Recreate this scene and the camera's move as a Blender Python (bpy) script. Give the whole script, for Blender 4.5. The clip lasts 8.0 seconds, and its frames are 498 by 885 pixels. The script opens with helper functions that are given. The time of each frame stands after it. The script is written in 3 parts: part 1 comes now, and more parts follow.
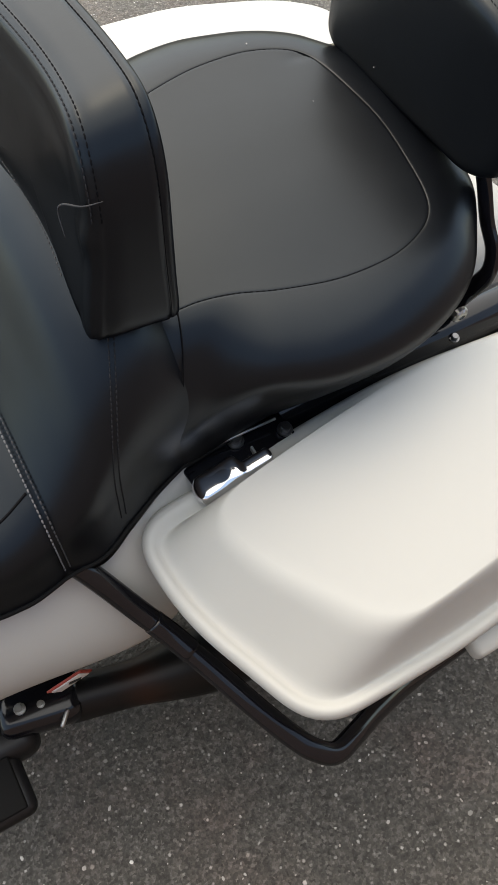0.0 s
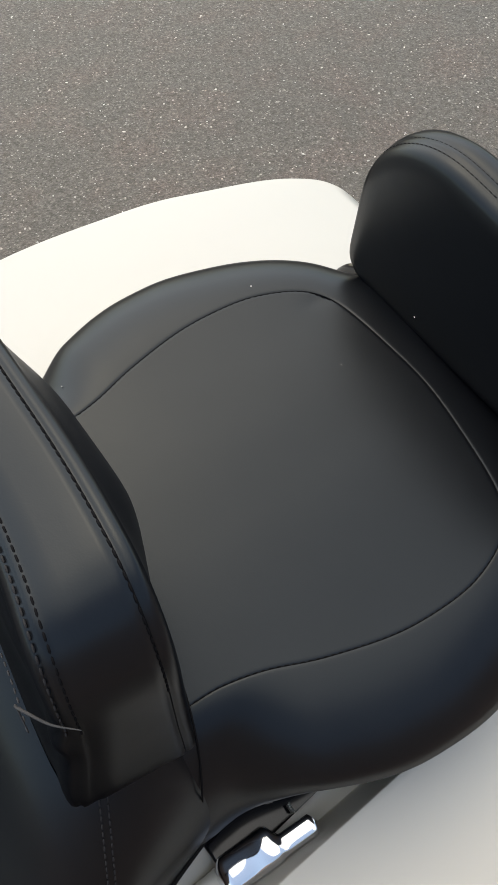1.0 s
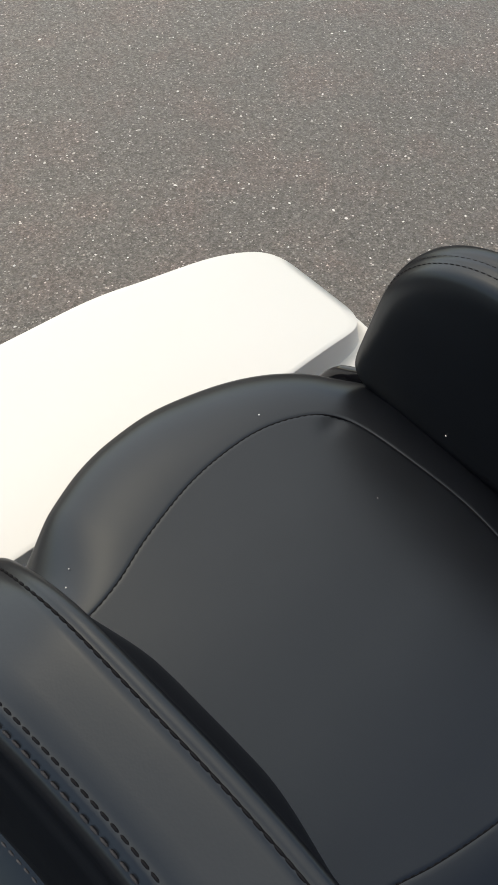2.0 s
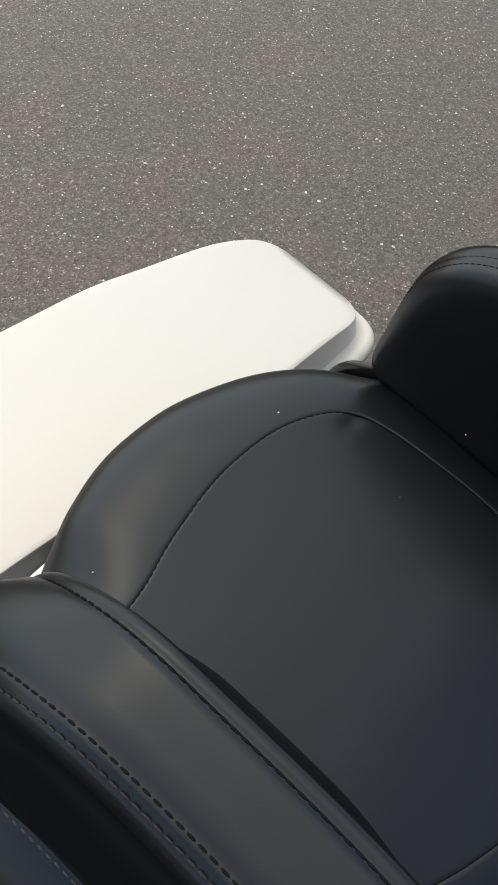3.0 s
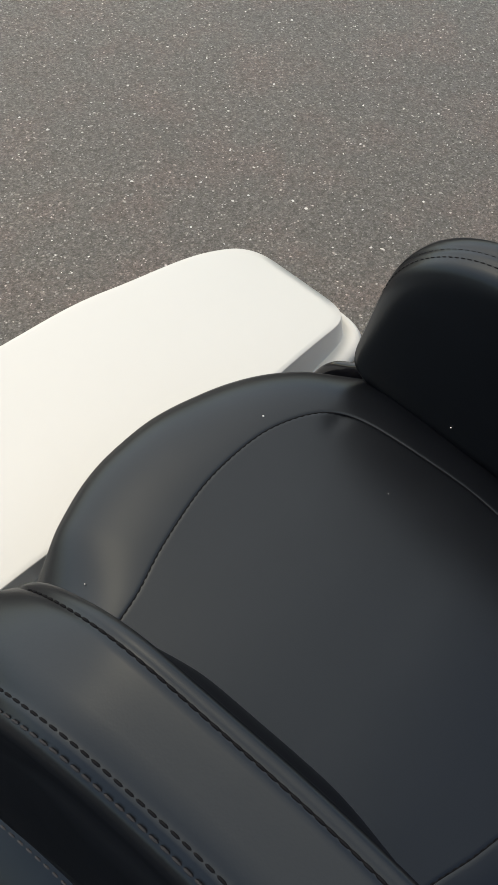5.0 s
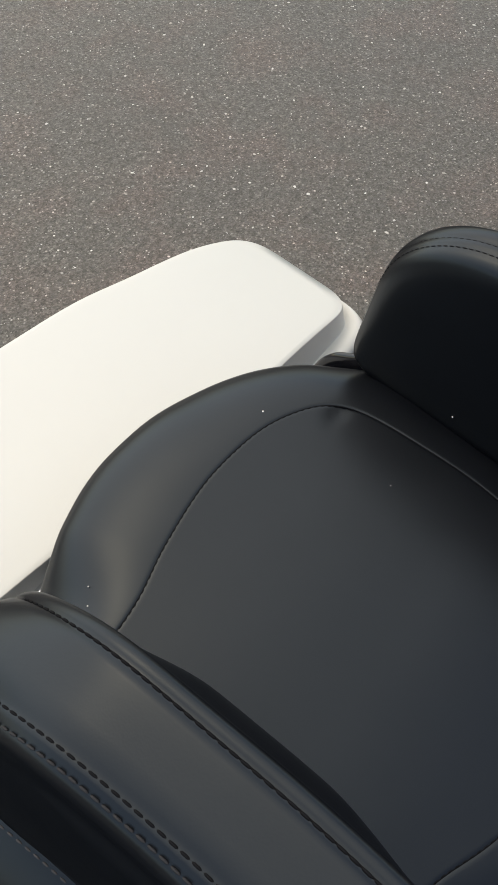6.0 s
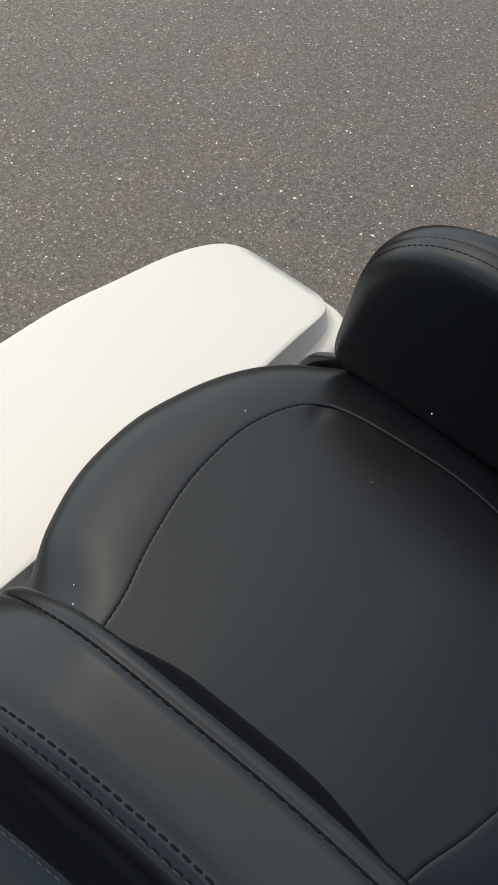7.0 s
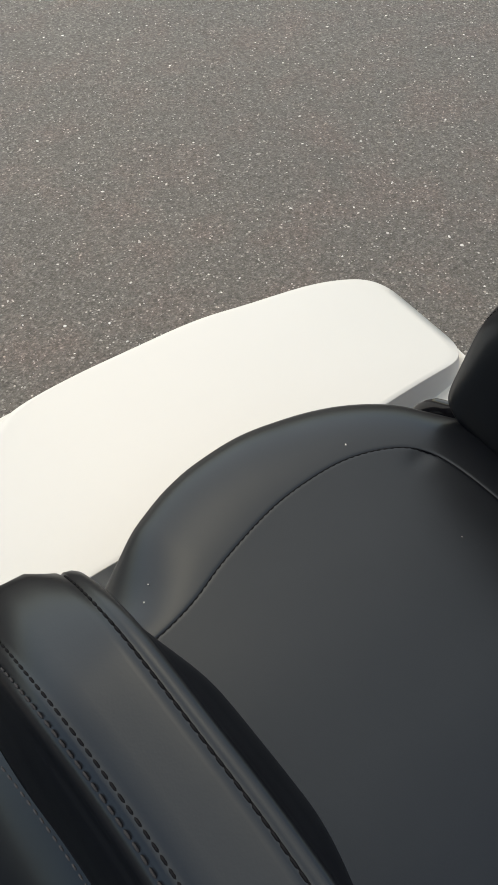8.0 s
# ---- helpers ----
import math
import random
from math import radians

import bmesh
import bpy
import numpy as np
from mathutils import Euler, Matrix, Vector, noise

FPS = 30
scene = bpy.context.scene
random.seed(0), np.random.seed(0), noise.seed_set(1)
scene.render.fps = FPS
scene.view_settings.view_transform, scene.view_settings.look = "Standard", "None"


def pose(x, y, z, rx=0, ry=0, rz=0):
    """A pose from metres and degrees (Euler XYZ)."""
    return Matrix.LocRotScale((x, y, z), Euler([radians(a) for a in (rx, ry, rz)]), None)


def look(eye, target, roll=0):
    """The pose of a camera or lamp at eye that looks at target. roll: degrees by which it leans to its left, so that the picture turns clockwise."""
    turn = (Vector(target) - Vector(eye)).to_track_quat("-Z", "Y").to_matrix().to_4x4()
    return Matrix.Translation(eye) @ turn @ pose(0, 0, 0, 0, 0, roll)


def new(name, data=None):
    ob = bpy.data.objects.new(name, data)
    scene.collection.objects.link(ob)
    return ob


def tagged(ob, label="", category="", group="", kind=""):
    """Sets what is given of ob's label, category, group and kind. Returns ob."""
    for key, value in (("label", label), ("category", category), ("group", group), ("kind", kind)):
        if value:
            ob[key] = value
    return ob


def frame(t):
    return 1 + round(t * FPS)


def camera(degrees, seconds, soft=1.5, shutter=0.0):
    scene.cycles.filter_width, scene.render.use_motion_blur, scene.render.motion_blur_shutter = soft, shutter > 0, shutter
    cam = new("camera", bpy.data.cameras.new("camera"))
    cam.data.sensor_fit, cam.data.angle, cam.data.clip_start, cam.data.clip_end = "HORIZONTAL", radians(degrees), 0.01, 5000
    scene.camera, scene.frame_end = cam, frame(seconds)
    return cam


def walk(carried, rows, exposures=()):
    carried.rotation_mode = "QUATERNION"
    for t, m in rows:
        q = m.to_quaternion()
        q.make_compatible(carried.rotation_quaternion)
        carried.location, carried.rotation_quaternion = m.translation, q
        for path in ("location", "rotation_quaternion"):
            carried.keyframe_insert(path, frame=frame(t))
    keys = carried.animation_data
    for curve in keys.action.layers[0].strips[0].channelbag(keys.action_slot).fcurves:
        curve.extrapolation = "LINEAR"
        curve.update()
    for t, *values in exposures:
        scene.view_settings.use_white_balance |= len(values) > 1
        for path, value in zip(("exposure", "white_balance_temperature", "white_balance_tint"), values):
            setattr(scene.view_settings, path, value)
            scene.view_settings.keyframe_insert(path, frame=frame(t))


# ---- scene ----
cam = camera(34.2, 8.0, soft=1.15)
PATH = [
    (0, (-0.3148, -0.5864, 1.2839), (0.2105, 0.4139, -0.3601), -1.87),
    (0.2, (-0.2733, -0.5415, 1.2604), (0.2063, 0.5087, -0.3728), -5.47),
    (0.5, (-0.236, -0.433, 1.276), (0.315, 0.611, -0.338), -4.2),
    (0.7, (-0.1973, -0.3692, 1.2717), (0.3742, 0.6770, -0.3342), -3.65),
    (1, (-0.1806, -0.3002, 1.2838), (0.4137, 0.7601, -0.3038), -3.89),
    (1.3, (-0.1745, -0.2394, 1.2887), (0.4818, 0.7860, -0.2980), -2.43),
    (1.5, (-0.1859, -0.1966, 1.2870), (0.5329, 0.7792, -0.3038), -1.37),
    (1.7, (-0.1856, -0.1549, 1.2844), (0.5933, 0.7606, -0.3141), -0.27),
    (2, (-0.1992, -0.1069, 1.2931), (0.6730, 0.7284, -0.3017), 2.85),
    (2.2, (-0.2192, -0.0848, 1.3016), (0.7055, 0.7109, -0.2856), 5.23),
    (3.3, (-0.2244, -0.0561, 1.2896), (0.7063, 0.6481, -0.3422), 8.19),
    (3.5, (-0.2254, -0.0614, 1.2927), (0.7180, 0.6391, -0.3287), 8.32),
    (4, (-0.2354, -0.0739, 1.3024), (0.8306, 0.6332, -0.2385), 11.17),
    (4.5, (-0.2408, -0.0779, 1.3052), (0.7642, 0.6752, -0.2558), 7.18),
    (4.7, (-0.2299, -0.0759, 1.2919), (0.7426, 0.6766, -0.2890), 5.68),
    (5.8, (-0.2087, -0.0698, 1.2919), (0.6804, 0.6766, -0.3350), 1.35),
    (6, (-0.2058, -0.0748, 1.2946), (0.6848, 0.6760, -0.3282), 0.95),
    (6.5, (-0.2046, -0.0831, 1.2980), (0.7141, 0.6557, -0.3133), 1.77),
    (7, (-0.2075, -0.0863, 1.2985), (0.7015, 0.6573, -0.3154), 0.89),
    (7.5, (-0.2091, -0.0902, 1.2950), (0.6560, 0.7084, -0.3157), -0.60),
    (7.7, (-0.2143, -0.0964, 1.2974), (0.6198, 0.7639, -0.3039), -0.74),
    (8, (-0.1857, -0.1160, 1.3004), (0.5074, 0.9146, -0.2600), -3.48),
]
walk(cam, [(t, look(eye, target, roll)) for t, eye, target, roll in PATH],
     [(0.0, 1.63, 8550, 6), (0.5, 1.68, 8550, 6), (0.8, 1.50, 8550, 6), (1.2, 1.40, 8550, 6), (2.0, 1.50, 8550, 7), (3.3, 1.32, 8550, 6), (8.0, 1.32, 8550, 6)])

# ---- light ----
SUN_ELEV, SUN_AZ = 65.0, 2.0     # degrees; azimuth from +y towards +x
world = bpy.data.worlds.new("sky")
world.use_nodes = True
scene.world = world
wn = world.node_tree
sky = wn.nodes.new("ShaderNodeTexSky")
sky.sky_type = "NISHITA"
sky.sun_disc = False
sky.sun_elevation = radians(SUN_ELEV)
sky.sun_rotation = radians(SUN_AZ)
sky.dust_density = 1.4
sky.air_density = 0.9
bg = wn.nodes["Background"]
bg.inputs["Strength"].default_value = 0.15
wn.links.new(sky.outputs["Color"], bg.inputs["Color"])

sun_data = bpy.data.lights.new("sun", "SUN")
sun_data.energy = 0.88
sun_data.angle = radians(104)
sun_data.color = (1.0, 0.988, 0.960)
sun = new("sun", sun_data)
sun_from = Vector((math.sin(radians(SUN_AZ)) * math.cos(radians(SUN_ELEV)),
                   math.cos(radians(SUN_AZ)) * math.cos(radians(SUN_ELEV)), math.sin(radians(SUN_ELEV))))
sun.matrix_world = look(sun_from * 20, (0, 0, 0))


# ---- materials ----
def material(name, colour, rough=0.5, metal=0.0, coat=0.0, spec=0.5):
    m = bpy.data.materials.new(name)
    m.use_nodes = True
    b = m.node_tree.nodes["Principled BSDF"]
    b.inputs["Base Color"].default_value = (*colour, 1)
    b.inputs["Roughness"].default_value = rough
    b.inputs["Metallic"].default_value = metal
    b.inputs["Coat Weight"].default_value = coat
    b.inputs["Coat Roughness"].default_value = 0.08
    b.inputs["Specular IOR Level"].default_value = spec
    return m


def node(m, kind, **inputs):
    n = m.node_tree.nodes.new(kind)
    for key, value in inputs.items():
        n.inputs[key.replace("_", " ")].default_value = value
    return n


def wire(m, a, b):
    m.node_tree.links.new(a, b)


def coords(m):
    return node(m, "ShaderNodeTexCoord").outputs["Object"]


def noise_of(m, where, scale, detail=3.0, rough=0.55):
    n = node(m, "ShaderNodeTexNoise", Scale=scale, Detail=detail, Roughness=rough)
    wire(m, where, n.inputs["Vector"])
    return n.outputs["Fac"]


def ramp(m, fac, stops):
    r = node(m, "ShaderNodeValToRGB")
    while len(r.color_ramp.elements) < len(stops):
        r.color_ramp.elements.new(0.5)
    for e, (p, c) in zip(r.color_ramp.elements, stops):
        e.position, e.color = p, (*c, 1)
    wire(m, fac, r.inputs["Fac"])
    return r.outputs["Color"]


def span(m, fac, low, high, a=0.0, b=1.0):
    n = node(m, "ShaderNodeMapRange")
    for key, value in (("From Min", a), ("From Max", b), ("To Min", low), ("To Max", high)):
        n.inputs[key].default_value = value
    wire(m, fac, n.inputs["Value"])
    return n.outputs["Result"]


def bump(m, height, strength, distance, before=None):
    b = node(m, "ShaderNodeBump", Strength=strength, Distance=distance)
    wire(m, height, b.inputs["Height"])
    if before is not None:
        wire(m, before, b.inputs["Normal"])
    return b.outputs["Normal"]


def shader(m):
    return m.node_tree.nodes["Principled BSDF"]


def leather(name, colour, rough):
    m = material(name, colour, rough, spec=0.30)
    w = coords(m)
    shader(m).inputs["Specular Tint"].default_value = (0.77, 0.895, 1.0, 1)
    cells = node(m, "ShaderNodeTexVoronoi", Scale=900.0)
    wire(m, w, cells.inputs["Vector"])
    n = bump(m, cells.outputs["Distance"], 0.05, 0.0003)
    n = bump(m, noise_of(m, w, 60, 4), 0.06, 0.0015, n)
    n = bump(m, noise_of(m, w, 9, 2), 0.06, 0.010, n)
    wire(m, n, shader(m).inputs["Normal"])
    patch = noise_of(m, w, 14, 4)
    wire(m, span(m, patch, rough - 0.025, rough + 0.035, 0.3, 0.7), shader(m).inputs["Roughness"])
    # the fine grain shades itself, so the gloss fades towards grazing angles
    edge = node(m, "ShaderNodeLayerWeight", Blend=0.5)
    wire(m, span(m, edge.outputs["Facing"], 0.32, 0.03, 0.46, 0.75), shader(m).inputs["Specular IOR Level"])
    a, b = [c * 0.9 for c in colour], [c * 1.12 for c in colour]
    wire(m, ramp(m, noise_of(m, w, 22, 5), [(0.3, a), (0.7, b)]), shader(m).inputs["Base Color"])
    return m


LEATHER = leather("black_leather", (0.0046, 0.0052, 0.0066), 0.32)
THREAD = material("thread", (0.006, 0.006, 0.007), 0.85, spec=0.08)
THREAD_SOFT = material("dull_thread", (0.050, 0.050, 0.053), 0.8, spec=0.2)
DULL_BLACK = material("black_thread", (0.011, 0.011, 0.012), 0.7, spec=0.15)
DULL_THREAD = material("faded_black_thread", (0.022, 0.022, 0.024), 0.8, spec=0.2)
THREAD_PALE = material("worn_thread", (0.13, 0.13, 0.135), 0.8)


def paint(name, colour):
    m = material(name, colour, 0.48, coat=0.05, spec=0.35)
    shader(m).inputs["Coat Roughness"].default_value = 0.3
    w = coords(m)
    wire(m, bump(m, noise_of(m, w, 35, 2), 0.02, 0.004), shader(m).inputs["Normal"])
    wire(m, span(m, noise_of(m, w, 8, 2), 0.45, 0.52), shader(m).inputs["Roughness"])
    a = tuple(c * 0.985 for c in colour)
    wire(m, ramp(m, noise_of(m, w, 5, 5), [(0.3, a), (0.7, colour)]), shader(m).inputs["Base Color"])
    return m


WHITE = paint("ivory_paint", (0.505, 0.502, 0.470))
GLOSS = material("black_enamel", (0.006, 0.006, 0.008), 0.12, coat=0.0, spec=0.42)
SATIN = material("black_satin", (0.007, 0.007, 0.008), 0.42, spec=0.35)
RUBBER = material("rubber", (0.008, 0.008, 0.008), 0.75, spec=0.15)
CHROME = material("chrome", (0.82, 0.82, 0.84), 0.06, metal=1.0)
STEEL = material("bolt_steel", (0.42, 0.42, 0.41), 0.33, metal=1.0)
DARK_STEEL = material("dark_zinc", (0.16, 0.16, 0.165), 0.35, metal=1.0)
LABEL_WHITE = material("label_white", (0.75, 0.72, 0.70), 0.5)
LABEL_RED = material("label_red", (0.42, 0.06, 0.04), 0.5)
INK = material("ink", (0.02, 0.02, 0.02), 0.6)
SEAL = material("seal", (0.03, 0.03, 0.03), 0.6)
for mm in (SATIN, RUBBER, STEEL):
    ww = coords(mm)
    wire(mm, bump(mm, noise_of(mm, ww, 160, 4), 0.15, 0.001), shader(mm).inputs["Normal"])

EXHAUST = material("exhaust_black", (0.006, 0.006, 0.006), 0.40, spec=0.25)
ew = node(EXHAUST, "ShaderNodeSeparateXYZ")
wire(EXHAUST, coords(EXHAUST), ew.inputs["Vector"])
# the brown band is a warm reflection put into the base colour
wire(EXHAUST, ramp(EXHAUST, span(EXHAUST, ew.outputs["X"], 0, 1, -0.42, -0.18),
     [(0.0, (0.006, 0.006, 0.006)), (0.40, (0.007, 0.006, 0.006)), (0.55, (0.024, 0.010, 0.006)), (0.70, (0.008, 0.007, 0.006)), (1.0, (0.004, 0.004, 0.004))]),
     shader(EXHAUST).inputs["Base Color"])


def asphalt():
    m = material("asphalt", (0.07, 0.07, 0.07), 0.75, spec=0.6)
    shader(m).inputs["Specular Tint"].default_value = (1.0, 0.945, 0.89, 1)
    w = coords(m)
    jig = node(m, "ShaderNodeTexNoise", Scale=420.0, Detail=2.0)
    wire(m, w, jig.inputs["Vector"])
    push = node(m, "ShaderNodeVectorMath")
    push.operation = "MULTIPLY_ADD"
    wire(m, jig.outputs["Color"], push.inputs[0])
    push.inputs[1].default_value = (0.0034, 0.0034, 0.0034)
    wire(m, w, push.inputs[2])
    w0, w = w, push.outputs[0]

    def cells(scale):
        v = node(m, "ShaderNodeTexVoronoi", Scale=scale, Randomness=1.0)
        wire(m, w, v.inputs["Vector"])
        c = node(m, "ShaderNodeSeparateColor")
        wire(m, v.outputs["Color"], c.inputs["Color"])
        return v.outputs["Distance"], c.outputs["Red"], c.outputs["Green"]

    def blend(fac, a, b, kind="MIX"):
        x = node(m, "ShaderNodeMix")
        x.data_type, x.blend_type = "RGBA", kind
        if isinstance(fac, float):
            x.inputs["Factor"].default_value = fac
        else:
            wire(m, fac, x.inputs["Factor"])
        wire(m, a, x.inputs["A"])
        wire(m, b, x.inputs["B"])
        return x.outputs["Result"]

    def times(a, b):
        x = node(m, "ShaderNodeMath")
        x.operation = "MULTIPLY"
        wire(m, a, x.inputs[0])
        wire(m, b, x.inputs[1])
        return x.outputs[0]

    d_fine, r_fine, _ = cells(250.0)
    d_grit, r_grit, g_grit = cells(160.0)
    d_chip, r_chip, g_chip = cells(95.0)
    # bitumen and sand
    base = ramp(m, r_fine, [(0.0, (0.024, 0.0226, 0.0205)), (0.3, (0.044, 0.0418, 0.0378)), (0.7, (0.061, 0.058, 0.0525)), (1.0, (0.108, 0.103, 0.094))])
    lump = noise_of(m, w0, 70, 4, 0.65)
    base = blend(0.9, base, ramp(m, lump, [(0.30, (0.40, 0.40, 0.40)), (0.44, (0.86, 0.86, 0.86)), (0.56, (1.10, 1.09, 1.08)), (0.70, (1.70, 1.68, 1.64))]), "MULTIPLY")
    base = blend(0.9, base, ramp(m, noise_of(m, w0, 290, 4, 0.7), [(0.32, (0.55, 0.55, 0.55)), (0.45, (0.92, 0.92, 0.92)), (0.55, (1.06, 1.06, 1.06)), (0.70, (1.5, 1.49, 1.47))]), "MULTIPLY")
    # small pale grains and dark pits
    base = blend(times(span(m, r_grit, 0, 1, 0.925, 0.95), span(m, d_grit, 1, 0, 0.22, 0.50)), base,
                 ramp(m, g_grit, [(0.0, (0.14, 0.135, 0.123)), (0.6, (0.25, 0.242, 0.222)), (1.0, (0.48, 0.465, 0.43))]))
    base = blend(times(span(m, r_grit, 0.8, 0, 0.12, 0.15), span(m, d_grit, 1, 0, 0.20, 0.60)), base,
                 ramp(m, g_grit, [(0.0, (0.016, 0.015, 0.014)), (1.0, (0.040, 0.038, 0.036))]))
    # sparse larger stones, grey, tan and near white
    base = blend(times(span(m, r_chip, 0, 1, 0.94, 0.955), span(m, d_chip, 1, 0, 0.20, 0.36)), base,
                 ramp(m, g_chip, [(0.0, (0.16, 0.15, 0.14)), (0.45, (0.24, 0.23, 0.21)), (0.75, (0.28, 0.25, 0.22)), (1.0, (0.50, 0.48, 0.45))]))
    # broad drift of tone
    base = blend(1.0, base, ramp(m, noise_of(m, w0, 2.2, 6, 0.65), [(0.3, (0.90, 0.905, 0.91)), (0.7, (1.09, 1.075, 1.055))]), "MULTIPLY")
    # rusty stains
    base = blend(0.9, base, ramp(m, noise_of(m, w0, 4.5, 5, 0.6), [(0.46, (1.0, 1.0, 1.0)), (0.64, (1.14, 0.96, 0.95))]), "MULTIPLY")
    wire(m, base, shader(m).inputs["Base Color"])
    n = bump(m, d_chip, 0.25, 0.0020)
    n = bump(m, d_grit, 0.6, 0.0020, n)
    n = bump(m, d_fine, 0.4, 0.0010, n)
    n = bump(m, noise_of(m, w0, 45, 5), 0.4, 0.006, n)
    wire(m, n, shader(m).inputs["Normal"])
    wire(m, span(m, g_grit, 0.50, 0.80), shader(m).inputs["Roughness"])
    return m


ASPHALT = asphalt()
PEBBLE = material("pale_pebble", (0.42, 0.40, 0.37), 0.7)
pinfo = node(PEBBLE, "ShaderNodeNewGeometry")
wire(PEBBLE, ramp(PEBBLE, pinfo.outputs["Random Per Island"],
     [(0.0, (0.16, 0.153, 0.14)), (0.35, (0.27, 0.257, 0.235)), (0.65, (0.36, 0.32, 0.28)), (0.85, (0.50, 0.48, 0.45)), (1.0, (0.74, 0.72, 0.68))]), shader(PEBBLE).inputs["Base Color"])


# ---- mesh helpers ----
def part(name, bm, mat, parent=None, label="", smooth=True):
    bmesh.ops.recalc_face_normals(bm, faces=bm.faces[:])
    me = bpy.data.meshes.new(name)
    bm.to_mesh(me)
    bm.free()
    me.materials.append(mat)
    if smooth:
        me.polygons.foreach_set("use_smooth", [True] * len(me.polygons))
    ob = new(name, me)
    if parent is not None:
        ob.parent = parent
    if label:
        tagged(ob, label)
    return ob


def smoothstep(a, b, x):
    u = min(1.0, max(0.0, (x - a) / (b - a)))
    return u * u * (3 - 2 * u)


def spline(points, n, closed=False):
    """Catmull-Rom through control points, n steps a span."""
    p = [Vector(q) for q in points]
    k = len(p)
    out = []
    for i in range(k if closed else k - 1):
        if closed:
            a, b, c, d = p[i - 1], p[i], p[(i + 1) % k], p[(i + 2) % k]
        else:
            a, b, c, d = p[max(i - 1, 0)], p[i], p[i + 1], p[min(i + 2, k - 1)]
        for j in range(n):
            u = j / n
            out.append(0.5 * (2 * b + (c - a) * u + (2 * a - 5 * b + 4 * c - d) * u * u + (3 * b - a - 3 * c + d) * u ** 3))
    if not closed:
        out.append(p[-1])
    return out


def rings_mesh(rings, cap_first=True, cap_last=True, closed=True):
    """A skin through rings of equally many points."""
    bm = bmesh.new()
    rows = [[bm.verts.new(p) for p in ring] for ring in rings]
    n = len(rows[0])
    for a, b in zip(rows, rows[1:]):
        for i in range(n if closed else n - 1):
            bm.faces.new((a[i], a[(i + 1) % n], b[(i + 1) % n], b[i]))
    for row, wanted in ((rows[0], cap_first), (rows[-1], cap_last)):
        if wanted and closed:
            c = bm.verts.new(sum((v.co for v in row), Vector()) / n)
            for i in range(n):
                bm.faces.new((row[i], row[(i + 1) % n], c))
    return bm


def tube(path, radius, sides=12, closed=False, squash=(1.0, 1.0), caps=True):
    """A tube along a path; radius may be a number or a function of 0..1."""
    path = [Vector(q) for q in path]
    n = len(path)
    up, rings = None, []
    for i, q in enumerate(path):
        d = (path[(i + 1) % n] - path[i - 1]) if closed else (path[min(i + 1, n - 1)] - path[max(i - 1, 0)])
        d.normalize()
        if up is None:
            up = Vector((0, 0, 1)) if abs(d.z) < 0.9 else Vector((0, 1, 0))
        up = (up - d * up.dot(d)).normalized()
        side = d.cross(up)
        r = radius(i / max(1, n - 1)) if callable(radius) else radius
        rings.append([q + side * (math.cos(a) * r * squash[0]) + up * (math.sin(a) * r * squash[1])
                      for a in (2 * math.pi * k / sides for k in range(sides))])
    if closed:
        rings.append(rings[0])
        bm = rings_mesh(rings, False, False)
        bmesh.ops.remove_doubles(bm, verts=bm.verts[:], dist=1e-6)
        return bm
    return rings_mesh(rings, caps, caps)


def rounded_box(size, at=(0, 0, 0), radius=0.004, turn=None, segments=3):
    bm = bmesh.new()
    bmesh.ops.create_cube(bm, size=1)
    bmesh.ops.scale(bm, vec=size, verts=bm.verts[:])
    bmesh.ops.bevel(bm, geom=bm.edges[:], offset=min(radius, 0.49 * min(size)), segments=segments, affect="EDGES", profile=0.5)
    if turn is not None:
        bmesh.ops.transform(bm, matrix=turn, verts=bm.verts[:])
    bmesh.ops.translate(bm, vec=at, verts=bm.verts[:])
    return bm


def lathe(profile, sides=24, axis="Y", at=(0, 0, 0)):
    """Turns (radius, height) pairs round an axis."""
    rings = []
    for r, h in profile:
        ring = []
        for k in range(sides):
            a = 2 * math.pi * k / sides
            u, v = r * math.cos(a), r * math.sin(a)
            ring.append(Vector(at) + Vector({"X": (h, u, v), "Y": (u, h, v), "Z": (u, v, h)}[axis]))
        rings.append(ring)
    return rings_mesh(rings)


def stitches(path, pitch, length, radius, lift=None):
    """Separate thread dashes along a path, joined into one row."""
    path = [Vector(q) for q in path]
    bm = bmesh.new()
    run = 0.0
    for a, b in zip(path, path[1:]):
        seg = (b - a).length
        if seg < 1e-9:
            continue
        d = (b - a) / seg
        while run <= seg:
            c = a + d * run
            up = Vector((0, 0, 1)) if abs(d.z) < 0.9 else Vector((0, 1, 0))
            side = d.cross(up).normalized()
            up = side.cross(d)
            e0, e1 = c - d * length / 2, c + d * length / 2
            ring = []
            for s, k in ((e0, 0.3), (e0 + d * length * 0.2, 1), (e1 - d * length * 0.2, 1), (e1, 0.3)):
                ring.append([bm.verts.new(s + (side * math.cos(w) + up * math.sin(w)) * radius * k)
                             for w in (math.pi / 3 * q for q in range(6))])
            for r0, r1 in zip(ring, ring[1:]):
                for i in range(6):
                    bm.faces.new((r0[i], r0[(i + 1) % 6], r1[(i + 1) % 6], r1[i]))
            run += pitch
        run -= seg
    return bm


